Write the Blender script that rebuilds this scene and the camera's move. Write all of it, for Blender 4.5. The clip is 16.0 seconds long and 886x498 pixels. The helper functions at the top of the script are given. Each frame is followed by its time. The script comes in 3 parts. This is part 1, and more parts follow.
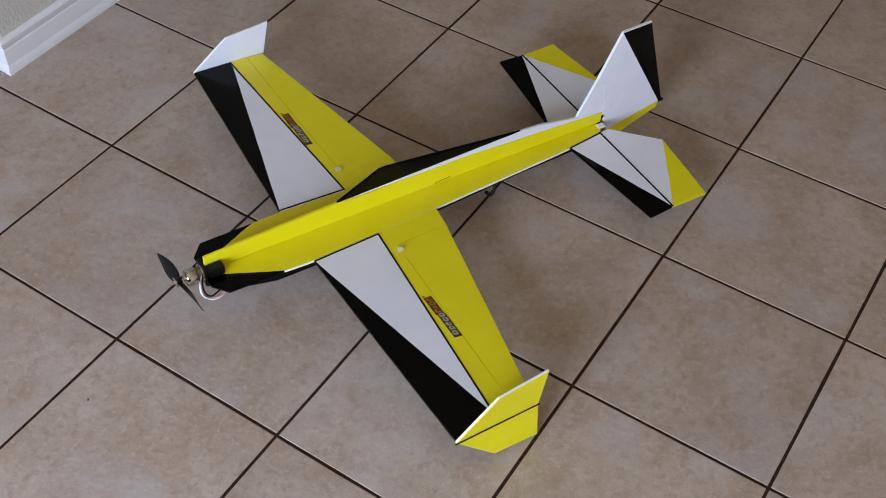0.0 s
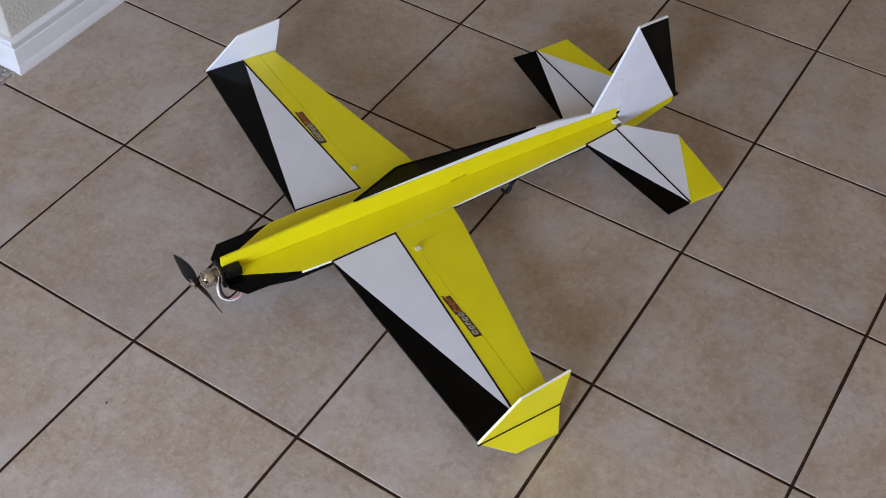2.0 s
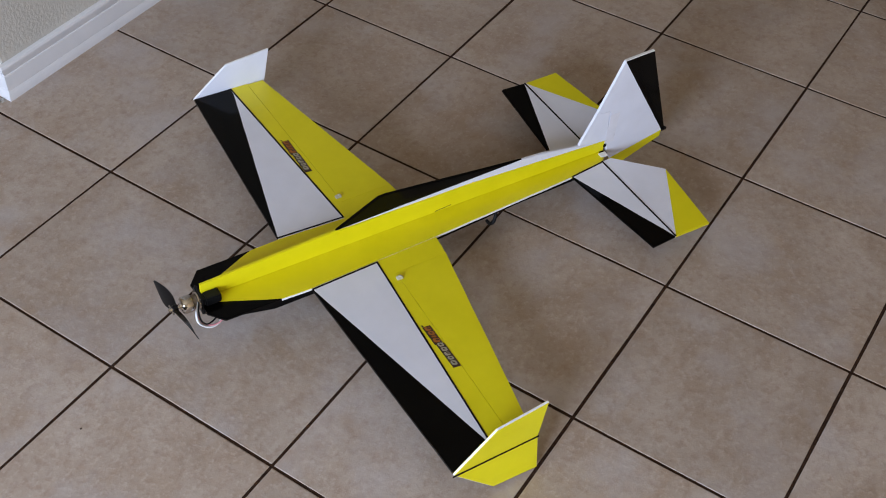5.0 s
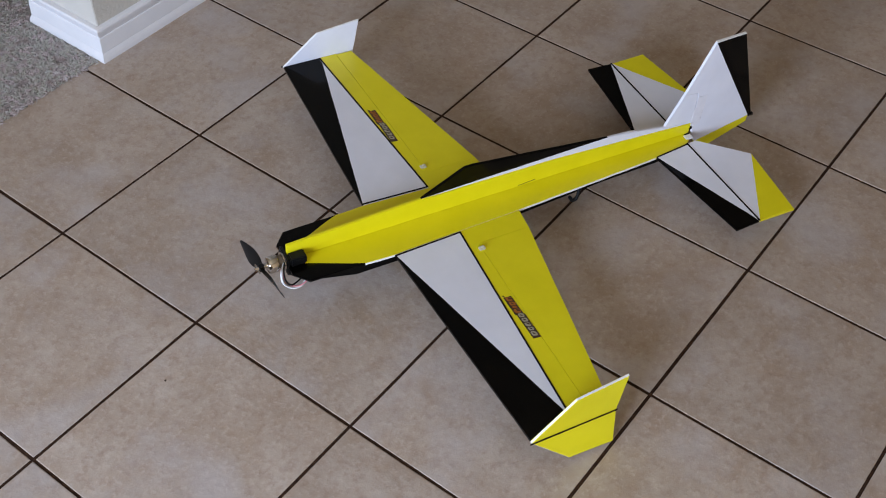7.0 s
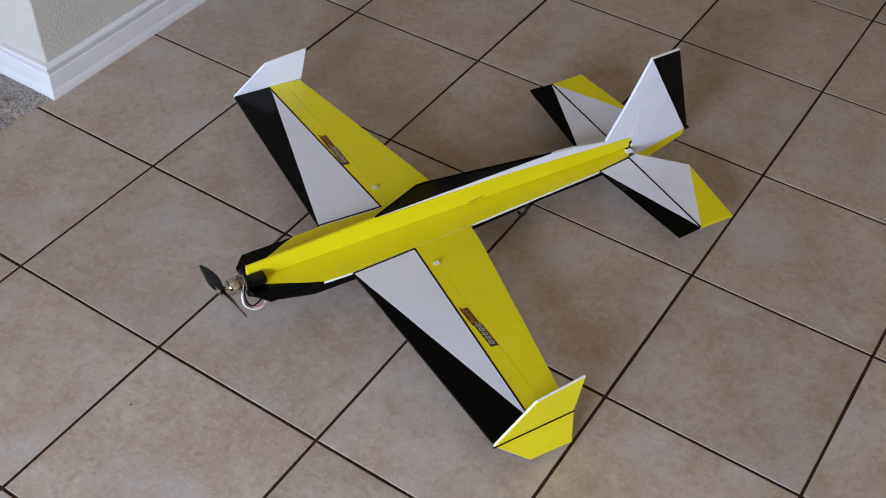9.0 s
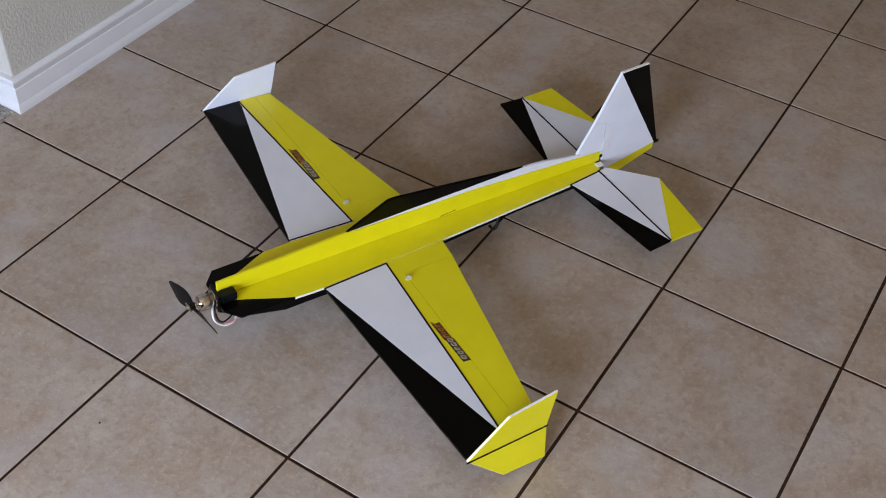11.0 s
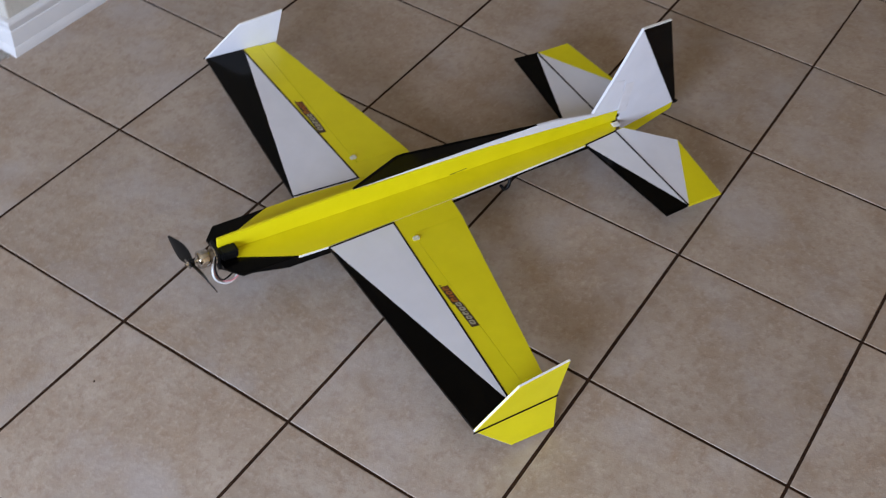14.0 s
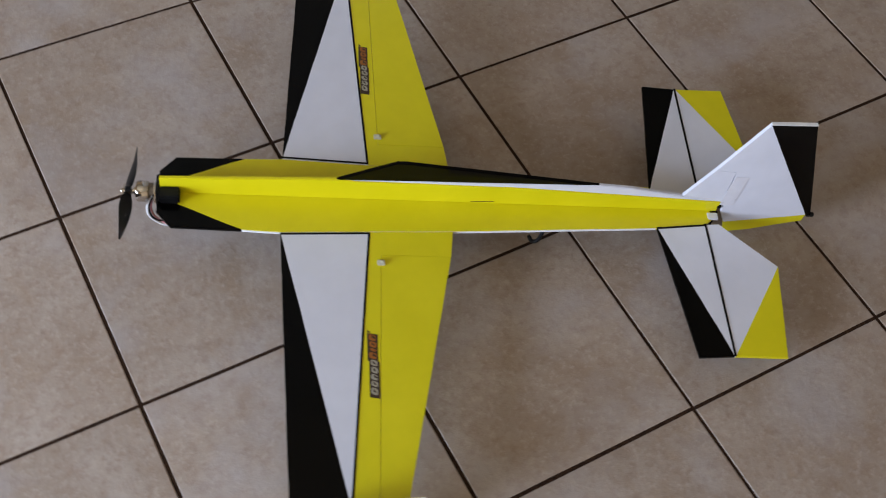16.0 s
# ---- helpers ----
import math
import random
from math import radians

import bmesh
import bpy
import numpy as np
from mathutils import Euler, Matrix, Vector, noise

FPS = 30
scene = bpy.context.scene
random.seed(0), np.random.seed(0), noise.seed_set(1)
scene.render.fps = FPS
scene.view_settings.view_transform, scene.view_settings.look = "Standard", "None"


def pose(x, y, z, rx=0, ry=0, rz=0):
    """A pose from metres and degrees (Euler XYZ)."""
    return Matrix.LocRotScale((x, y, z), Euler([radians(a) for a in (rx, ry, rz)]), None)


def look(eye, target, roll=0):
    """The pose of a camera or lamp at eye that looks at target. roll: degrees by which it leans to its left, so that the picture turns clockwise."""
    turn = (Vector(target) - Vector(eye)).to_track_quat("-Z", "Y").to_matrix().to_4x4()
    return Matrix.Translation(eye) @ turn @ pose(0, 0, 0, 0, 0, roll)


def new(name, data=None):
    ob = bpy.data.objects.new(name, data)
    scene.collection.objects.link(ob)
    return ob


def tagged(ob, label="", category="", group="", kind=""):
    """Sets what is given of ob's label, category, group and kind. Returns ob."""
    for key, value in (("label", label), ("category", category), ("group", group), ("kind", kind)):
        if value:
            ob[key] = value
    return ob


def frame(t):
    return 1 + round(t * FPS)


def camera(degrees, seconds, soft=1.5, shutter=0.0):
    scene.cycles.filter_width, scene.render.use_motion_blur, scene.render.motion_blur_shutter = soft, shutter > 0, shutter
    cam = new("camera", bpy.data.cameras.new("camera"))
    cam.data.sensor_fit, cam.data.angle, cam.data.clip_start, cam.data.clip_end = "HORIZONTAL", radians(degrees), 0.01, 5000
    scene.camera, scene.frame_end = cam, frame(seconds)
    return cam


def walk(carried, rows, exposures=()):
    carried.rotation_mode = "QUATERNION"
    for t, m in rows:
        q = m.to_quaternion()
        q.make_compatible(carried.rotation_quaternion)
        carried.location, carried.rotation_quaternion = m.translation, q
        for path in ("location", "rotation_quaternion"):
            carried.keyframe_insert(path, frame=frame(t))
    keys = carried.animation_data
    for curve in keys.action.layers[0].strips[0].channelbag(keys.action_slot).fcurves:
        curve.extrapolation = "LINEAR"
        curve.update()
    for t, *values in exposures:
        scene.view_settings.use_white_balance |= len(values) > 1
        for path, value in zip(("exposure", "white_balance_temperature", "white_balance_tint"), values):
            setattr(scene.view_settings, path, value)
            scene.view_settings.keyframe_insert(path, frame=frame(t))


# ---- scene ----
cam = camera(42.7, 16.0, soft=1.0, shutter=0.35)
PATH = [
    (0, (1.042, -1.0, 1.486), (0.334, 0.132, -0.003), 1.4),
    (0.5, (1.039, -0.997, 1.488), (0.339, 0.133, -0.007), 1.4),
    (1, (1.029, -0.993, 1.49), (0.327, 0.121, -0.015), 1.2),
    (1.5, (1.018, -1.001, 1.483), (0.316, 0.11, -0.025), 0.9),
    (2, (1.006, -1.001, 1.488), (0.307, 0.12, -0.013), 1.0),
    (2.5, (1.01, -1.009, 1.486), (0.299, 0.133, 0.006), 1.2),
    (3, (1.033, -0.995, 1.486), (0.3, 0.149, 0.018), 1.5),
    (3.5, (1.046, -0.99, 1.488), (0.309, 0.162, 0.029), 2.1),
    (3.7, (1.052, -0.985, 1.484), (0.309, 0.162, 0.024), 1.7),
    (5.8, (1.019, -0.981, 1.44), (0.295, 0.192, -0.009), 0.6),
    (6, (1.003, -0.963, 1.425), (0.314, 0.193, -0.054), 0.9),
    (6.2, (0.993, -0.968, 1.418), (0.432, -0.069, 0.22), 2.1),
    (6.5, (1.015, -0.968, 1.419), (0.228, 0.129, -0.057), 1.5),
    (6.7, (1.027, -0.996, 1.438), (0.365, -0.133, 0.264), 1.8),
    (7, (1.031, -1.04, 1.447), (0.214, 0.057, -0.011), 0.9),
    (7.2, (1.021, -1.067, 1.46), (0.372, -0.192, 0.289), 0.4),
    (7.5, (1.026, -1.104, 1.455), (0.245, 0.034, 0.008), 1.5),
    (8, (1.037, -1.113, 1.468), (0.253, 0.039, 0.032), 1.2),
    (8.5, (1.045, -1.11, 1.468), (0.273, 0.063, 0.044), 1.5),
    (9, (1.049, -1.109, 1.461), (0.289, 0.089, 0.051), 1.7),
    (9.5, (1.048, -1.102, 1.467), (0.29, 0.096, 0.057), 1.6),
    (10, (1.049, -1.103, 1.465), (0.306, 0.119, 0.067), 2.3),
    (12.3, (1.028, -1.105, 1.462), (0.313, 0.14, 0.07), 3.1),
    (12.5, (1.032, -1.098, 1.457), (0.311, 0.147, 0.068), 2.8),
    (13, (1.031, -1.097, 1.453), (0.328, 0.152, 0.058), 3.1),
    (13.5, (1.03, -1.098, 1.446), (0.32, 0.14, 0.045), 3.1),
    (13.8, (1.009, -1.1, 1.438), (0.451, -0.115, 0.308), 3.9),
    (14, (0.997, -1.063, 1.422), (0.311, 0.127, -0.032), 4.5),
    (14.2, (0.988, -1.021, 1.419), (0.386, -0.125, 0.239), 3.2),
    (14.5, (0.97, -0.861, 1.417), (0.165, 0.154, -0.107), 0.2),
    (14.8, (0.987, -0.767, 1.412), (0.31, -0.015, 0.172), 0.1),
    (15, (1.005, -0.712, 1.405), (0.142, 0.17, -0.168), 0.8),
    (15.2, (1.009, -0.691, 1.4), (0.323, -0.01, 0.125), 1.7),
    (15.5, (1.021, -0.601, 1.4), (0.146, 0.171, -0.224), 4.1),
    (15.8, (1.019, -0.482, 1.394), (0.312, 0.087, 0.076), 8.6),
    (16, (1.045, -0.396, 1.383), (0.136, 0.254, -0.276), 8.5),
]
walk(cam, [(t, look(eye, target, roll)) for t, eye, target, roll in PATH])

# ---- world, sun, large lights ----
world = bpy.data.worlds.new("daylight")
scene.world = world
world.use_nodes = True
wn = world.node_tree.nodes
sky = wn.new("ShaderNodeTexSky")
sky.sky_type, sky.sun_disc, sky.sun_elevation, sky.sun_rotation = "NISHITA", False, radians(40), radians(160)
wn["Background"].inputs["Strength"].default_value = 0.10
world.node_tree.links.new(sky.outputs[0], wn["Background"].inputs["Color"])

# the room: tile joints lie on multiples of PITCH
PITCH = 0.333
# unseen walls and ceiling, set far off to weaken bounce and reflections
X0, X1, Y0, Y1, HIGH = -4.2, 2.985, -3.320, 6.650, 3.30
WIN_X0, WIN_X1, WIN_Z0, WIN_Z1 = -0.15, 1.40, 0.28, 1.96


def window_light(name, x, z, wide, high, watts, colour):
    data = bpy.data.lights.new(name, "AREA")
    data.shape, data.size, data.size_y, data.energy, data.color = "RECTANGLE", wide, high, watts, colour
    ob = new(name, data)
    ob.matrix_world = look((x, Y0 - 0.02, z), (x, Y0 + 1, z))
    return ob


window_light("window_daylight", (WIN_X0 + WIN_X1) / 2, (WIN_Z0 + WIN_Z1) / 2, WIN_X1 - WIN_X0 - 0.16, WIN_Z1 - WIN_Z0 - 0.16, 223, (0.615, 0.745, 0.99))


# ---- materials ----
def base_material(name, rough=0.5, metal=0.0, shine=0.5):
    m = bpy.data.materials.new(name)
    m.use_nodes = True
    b = m.node_tree.nodes["Principled BSDF"]
    b.inputs["Roughness"].default_value, b.inputs["Metallic"].default_value = rough, metal
    b.inputs["Specular IOR Level"].default_value = shine
    return m, m.node_tree.nodes, m.node_tree.links, b


def mixed(name, stops, scale, rough, bump=0.0, bump_scale=200.0, metal=0.0, rough_spread=0.08, per_object=False, per_island=False, second=None, distance=0.002, shine=0.5):
    """A colour ramp over noise, with finer noise for relief and gloss."""
    m, n, l, b = base_material(name, rough, metal, shine)
    co = n.new("ShaderNodeTexCoord").outputs["Object"]
    if per_object:
        info, add = n.new("ShaderNodeObjectInfo"), n.new("ShaderNodeVectorMath")
        far = n.new("ShaderNodeMath")
        far.operation, far.inputs[1].default_value = "MULTIPLY", 91.0
        l.new(info.outputs["Random"], far.inputs[0])
        add.operation = "ADD"
        l.new(co, add.inputs[0])
        l.new(far.outputs[0], add.inputs[1])
        co = add.outputs[0]
    t = n.new("ShaderNodeTexNoise")
    t.inputs["Scale"].default_value, t.inputs["Detail"].default_value, t.inputs["Roughness"].default_value = scale, 6, 0.62
    l.new(co, t.inputs["Vector"])
    r = n.new("ShaderNodeValToRGB")
    for i, (at, c) in enumerate(stops):
        e = r.color_ramp.elements[i] if i < 2 else r.color_ramp.elements.new(at)
        e.position, e.color = at, (*c, 1)
    l.new(t.outputs["Fac"], r.inputs["Fac"])
    out = r.outputs["Color"]
    if per_island:
        g = n.new("ShaderNodeNewGeometry")
        l.new(g.outputs["Random Per Island"], r.inputs["Fac"])
    if second:
        s2, amount, c2 = second
        t2, r2, mx = n.new("ShaderNodeTexNoise"), n.new("ShaderNodeValToRGB"), n.new("ShaderNodeMix")
        t2.inputs["Scale"].default_value, t2.inputs["Detail"].default_value = s2, 3
        l.new(co, t2.inputs["Vector"])
        r2.color_ramp.elements[0].position, r2.color_ramp.elements[1].position = 0.42, 0.72
        r2.color_ramp.elements[1].color = (amount, amount, amount, 1)
        l.new(t2.outputs["Fac"], r2.inputs["Fac"])
        mx.data_type = "RGBA"
        l.new(r2.outputs["Color"], mx.inputs["Factor"])
        l.new(out, mx.inputs["A"])
        mx.inputs["B"].default_value = (*c2, 1)
        out = mx.outputs["Result"]
    l.new(out, b.inputs["Base Color"])
    f = n.new("ShaderNodeTexNoise")
    f.inputs["Scale"].default_value, f.inputs["Detail"].default_value = bump_scale, 4
    l.new(co, f.inputs["Vector"])
    if rough_spread:
        mr = n.new("ShaderNodeMapRange")
        mr.inputs["To Min"].default_value, mr.inputs["To Max"].default_value = rough - rough_spread, rough + rough_spread
        l.new(t.outputs["Fac"], mr.inputs["Value"])
        l.new(mr.outputs["Result"], b.inputs["Roughness"])
    if bump:
        bp = n.new("ShaderNodeBump")
        bp.inputs["Strength"].default_value, bp.inputs["Distance"].default_value = bump, distance
        l.new(f.outputs["Fac"], bp.inputs["Height"])
        l.new(bp.outputs["Normal"], b.inputs["Normal"])
    return m


def tile_material():
    """Cloudy glazed stone look: grey-beige clouds, brown blotches, fine grain."""
    m, n, l, b = base_material("glazed_tile", 0.40, 0.0, 0.45)
    co, info, add, far = n.new("ShaderNodeTexCoord"), n.new("ShaderNodeObjectInfo"), n.new("ShaderNodeVectorMath"), n.new("ShaderNodeMath")
    far.operation, far.inputs[1].default_value = "MULTIPLY", 91.0
    l.new(info.outputs["Random"], far.inputs[0])
    l.new(co.outputs["Object"], add.inputs[0])
    l.new(far.outputs[0], add.inputs[1])

    def clouds(scale, detail, rough, low, high, twist=0.0):
        t, r = n.new("ShaderNodeTexNoise"), n.new("ShaderNodeMapRange")
        t.inputs["Scale"].default_value, t.inputs["Detail"].default_value, t.inputs["Roughness"].default_value, t.inputs["Distortion"].default_value = scale, detail, rough, twist
        r.inputs["From Min"].default_value, r.inputs["From Max"].default_value = low, high
        l.new(add.outputs[0], t.inputs["Vector"])
        l.new(t.outputs["Fac"], r.inputs["Value"])
        return r.outputs["Result"]

    def blend(fac, a, c):
        x = n.new("ShaderNodeMix")
        x.data_type = "RGBA"
        l.new(fac, x.inputs["Factor"])
        if isinstance(a, tuple):
            x.inputs["A"].default_value = (*a, 1)
        else:
            l.new(a, x.inputs["A"])
        x.inputs["B"].default_value = (*c, 1)
        return x.outputs["Result"]

    def part_of(fac, k):
        x = n.new("ShaderNodeMath")
        x.operation, x.inputs[1].default_value = "MULTIPLY", k
        l.new(fac, x.inputs[0])
        return x.outputs[0]

    colour = blend(clouds(8.0, 8, 0.65, 0.35, 0.68, 0.4), (0.338, 0.258, 0.197), (0.452, 0.380, 0.324))
    colour = blend(part_of(clouds(13.0, 6, 0.6, 0.50, 0.70, 0.6), 0.40), colour, (0.340, 0.236, 0.153))
    colour = blend(part_of(clouds(60.0, 6, 0.75, 0.48, 0.64), 0.55), colour, (0.278, 0.192, 0.143))
    colour = blend(part_of(clouds(110.0, 4, 0.7, 0.53, 0.66), 0.48), colour, (0.500, 0.416, 0.352))
    colour = blend(part_of(clouds(6.0, 4, 0.6, 0.50, 0.70), 0.6), colour, (0.440, 0.398, 0.392))
    shade, bright = n.new("ShaderNodeHueSaturation"), n.new("ShaderNodeMapRange")
    bright.inputs["To Min"].default_value, bright.inputs["To Max"].default_value = 0.93, 1.06
    l.new(info.outputs["Random"], bright.inputs["Value"])
    l.new(bright.outputs["Result"], shade.inputs["Value"])
    l.new(colour, shade.inputs["Color"])
    l.new(shade.outputs["Color"], b.inputs["Base Color"])
    gloss = n.new("ShaderNodeMapRange")
    gloss.inputs["To Min"].default_value, gloss.inputs["To Max"].default_value = 0.34, 0.52
    l.new(clouds(30.0, 4, 0.6, 0.3, 0.7), gloss.inputs["Value"])
    l.new(gloss.outputs["Result"], b.inputs["Roughness"])
    bump = n.new("ShaderNodeBump")
    bump.inputs["Strength"].default_value, bump.inputs["Distance"].default_value = 0.25, 0.002
    l.new(clouds(55.0, 6, 0.7, 0.2, 0.8), bump.inputs["Height"])
    l.new(bump.outputs["Normal"], b.inputs["Normal"])
    return m


TILE = tile_material()
GROUT = mixed("brown_grout", [(0.3, (0.018, 0.0088, 0.0053)), (0.7, (0.056, 0.030, 0.018))], 160.0, 0.9, 0.8, 700, rough_spread=0, shine=0.1)
# warmer than PLASTER so that unseen walls bounce warm fill light
BOUNCE_PLASTER = mixed("bounce_plaster", [(0.3, (0.63, 0.455, 0.255)), (0.7, (0.69, 0.515, 0.315))], 5.0, 0.8, 0.45, 150, rough_spread=0, distance=0.003)
PLASTER = mixed("textured_plaster", [(0.3, (0.480, 0.450, 0.400)), (0.7, (0.540, 0.510, 0.455))], 5.0, 0.8, 0.42, 150, rough_spread=0, distance=0.003)
# cream tone picked for the warm light it throws down, ceiling unseen
CEILING_BOUNCE = mixed("ceiling_bounce_paint", [(0.3, (0.61, 0.485, 0.305)), (0.7, (0.67, 0.54, 0.355))], 4.0, 0.9, 0.3, 90, rough_spread=0)
TRIM = mixed("white_gloss_trim", [(0.3, (0.63, 0.62, 0.63)), (0.7, (0.70, 0.69, 0.70))], 7.0, 0.35, 0.1, 60)
def yarn_material():
    m, n, l, b = base_material("carpet_yarn", 1.0, 0.0, 0.1)
    g, co, t, r, mx = n.new("ShaderNodeNewGeometry"), n.new("ShaderNodeTexCoord"), n.new("ShaderNodeTexNoise"), n.new("ShaderNodeValToRGB"), n.new("ShaderNodeMix")
    t.inputs["Scale"].default_value, t.inputs["Detail"].default_value = 34.0, 5
    l.new(co.outputs["Object"], t.inputs["Vector"])
    stops = [(0.30, (0.30, 0.235, 0.225)), (0.75, (0.52, 0.50, 0.49)), (0.42, (0.42, 0.38, 0.36)), (0.50, (0.42, 0.42, 0.37)), (0.58, (0.46, 0.38, 0.38))]
    for i, (at, c) in enumerate(stops):
        e = r.color_ramp.elements[i] if i < 2 else r.color_ramp.elements.new(at)
        e.position, e.color = at, (*c, 1)
    l.new(t.outputs["Fac"], r.inputs["Fac"])
    mr = n.new("ShaderNodeMapRange")
    mr.inputs["To Min"].default_value, mr.inputs["To Max"].default_value = 0.0, 0.16
    l.new(g.outputs["Random Per Island"], mr.inputs["Value"])
    mx.data_type = "RGBA"
    l.new(mr.outputs["Result"], mx.inputs["Factor"])
    l.new(r.outputs["Color"], mx.inputs["A"])
    mx.inputs["B"].default_value = (0.37, 0.33, 0.31, 1)
    l.new(mx.outputs["Result"], b.inputs["Base Color"])
    return m


CARPET = mixed("carpet_back", [(0.3, (0.27, 0.245, 0.235)), (0.7, (0.38, 0.35, 0.34))], 60.0, 1.0, 1.0, 300, rough_spread=0)
TUFT = yarn_material()
YELLOW = mixed("yellow_film", [(0.3, (0.68, 0.595, 0.004)), (0.7, (0.75, 0.660, 0.008))], 11.0, 0.36, 0.10, 45, second=(30.0, 0.2, (0.64, 0.555, 0.004)))
BLACK = mixed("black_film", [(0.3, (0.0014, 0.0012, 0.0011)), (0.7, (0.0034, 0.0030, 0.0027))], 14.0, 0.14, 0.05, 40, shine=0.12, rough_spread=0.04)
WHITE = mixed("white_film", [(0.3, (0.670, 0.677, 0.750)), (0.7, (0.735, 0.742, 0.815))], 9.0, 0.42, 0.10, 45, second=(26.0, 0.3, (0.625, 0.632, 0.690)))
FOAM = mixed("white_foam_edge", [(0.3, (0.76, 0.76, 0.75)), (0.7, (0.86, 0.86, 0.85))], 90.0, 0.8, 0.4, 600, rough_spread=0)
STRIPE = mixed("black_pinstripe", [(0.3, (0.004, 0.004, 0.004)), (0.7, (0.009, 0.008, 0.008))], 60.0, 0.5, shine=0.08)
STEEL = mixed("bright_motor_steel", [(0.3, (0.46, 0.43, 0.39)), (0.7, (0.64, 0.61, 0.57))], 120.0, 0.14, metal=1.0)
COPPER = mixed("motor_winding", [(0.3, (0.10, 0.075, 0.05)), (0.7, (0.24, 0.19, 0.14))], 300.0, 0.5, metal=0.6)
PLASTIC = mixed("black_plastic", [(0.3, (0.005, 0.005, 0.006)), (0.7, (0.012, 0.012, 0.012))], 50.0, 0.42, shine=0.15)
NYLON = mixed("milky_nylon", [(0.3, (0.50, 0.47, 0.34)), (0.7, (0.62, 0.59, 0.45))], 150.0, 0.4)
WIRE_WHITE = mixed("pale_wire", [(0.3, (0.60, 0.60, 0.60)), (0.7, (0.72, 0.72, 0.72))], 200.0, 0.4)
WIRE_PINK = mixed("pink_wire", [(0.3, (0.55, 0.20, 0.22)), (0.7, (0.68, 0.30, 0.32))], 200.0, 0.4)
TAPE = mixed("clear_tape", [(0.3, (0.68, 0.67, 0.72)), (0.7, (0.75, 0.74, 0.79))], 60.0, 0.30)
ORANGE = mixed("orange_print", [(0.3, (0.24, 0.070, 0.010)), (0.7, (0.38, 0.13, 0.018))], 120.0, 0.4)
CREAM = mixed("cream_print", [(0.3, (0.30, 0.27, 0.20)), (0.7, (0.42, 0.39, 0.31))], 120.0, 0.4)
BROWN = mixed("dark_print", [(0.3, (0.030, 0.016, 0.010)), (0.7, (0.060, 0.032, 0.018))], 120.0, 0.4)


def glass_material():
    m, n, l, b = base_material("window_glass", 0.02)
    b.inputs["Transmission Weight"].default_value = 1.0
    return m


GLASS = glass_material()


# ---- building helpers ----
def mesh_from(bm, name, *mats):
    me = bpy.data.meshes.new(name)
    bmesh.ops.recalc_face_normals(bm, faces=bm.faces[:])
    bm.to_mesh(me)
    bm.free()
    for m in mats:
        me.materials.append(m)
    return me


def part(name, bm, mats, parent=None, label=""):
    mats = mats if isinstance(mats, (list, tuple)) else [mats]
    ob = new(name, mesh_from(bm, name, *mats))
    ob.parent = parent
    return tagged(ob, label=label)


def smooth(ob, angle=40):
    for p in ob.data.polygons:
        p.use_smooth = True
    ob.data.set_sharp_from_angle(angle=radians(angle))
    return ob


def add_box(bm, x0, x1, y0, y1, z0, z1, bevel=0.0, mat=0):
    m = pose((x0 + x1) / 2, (y0 + y1) / 2, (z0 + z1) / 2) @ Matrix.Diagonal((x1 - x0, y1 - y0, z1 - z0, 1))
    got = bmesh.ops.create_cube(bm, size=1, matrix=m)
    edges = {e for v in got["verts"] for e in v.link_edges}
    for f in {f for v in got["verts"] for f in v.link_faces}:
        f.material_index = mat
    if bevel:
        bmesh.ops.bevel(bm, geom=list(edges), offset=bevel, segments=2, affect="EDGES")
    return bm


def boxed(*spec, **more):
    bm = bmesh.new()
    return add_box(bm, *spec, **more)


# ---- structure ----
def slab(name, x0, x1, y0, y1, z0, z1, mat, label, category):
    ob = part(name, boxed(x0, x1, y0, y1, z0, z1), mat)
    return tagged(ob, label, category, kind="structure")


floor = slab("floor", -0.662, X1 + 0.1, Y0 - 0.1, Y1 + 0.1, -0.10, -0.0010, GROUT, "beige glazed ceramic tile floor with dark brown grout", "floor")
carpet = slab("carpet", X0 - 0.1, -0.6625, Y0 - 0.1, Y1 + 0.1, -0.10, -0.001, CARPET, "grey flecked cut-pile carpet beside the tiles", "carpet")
# ceiling added out of view, to send warm fill onto the floor
slab("ceiling", X0 - 0.1, X1 + 0.1, Y0 - 0.1, Y1 + 0.1, HIGH, HIGH + 0.12, CEILING_BOUNCE, "unseen cream ceiling, toned to warm the bounced light", "ceiling")
# added outer walls, out of view, closing the room for warm bounce
slab("wall_north", X0 - 0.1, X1 + 0.1, Y1, Y1 + 0.1, 0, HIGH, BOUNCE_PLASTER, "unseen textured plaster wall, toned warm beige to tint bounced light", "wall")
slab("wall_east", X1, X1 + 0.1, Y0, Y1, 0, HIGH, BOUNCE_PLASTER, "unseen textured plaster wall, toned warm beige to tint bounced light", "wall")
slab("wall_west", X0 - 0.1, X0, Y0, Y1, 0, HIGH, BOUNCE_PLASTER, "unseen textured plaster wall, toned warm beige to tint bounced light", "wall")


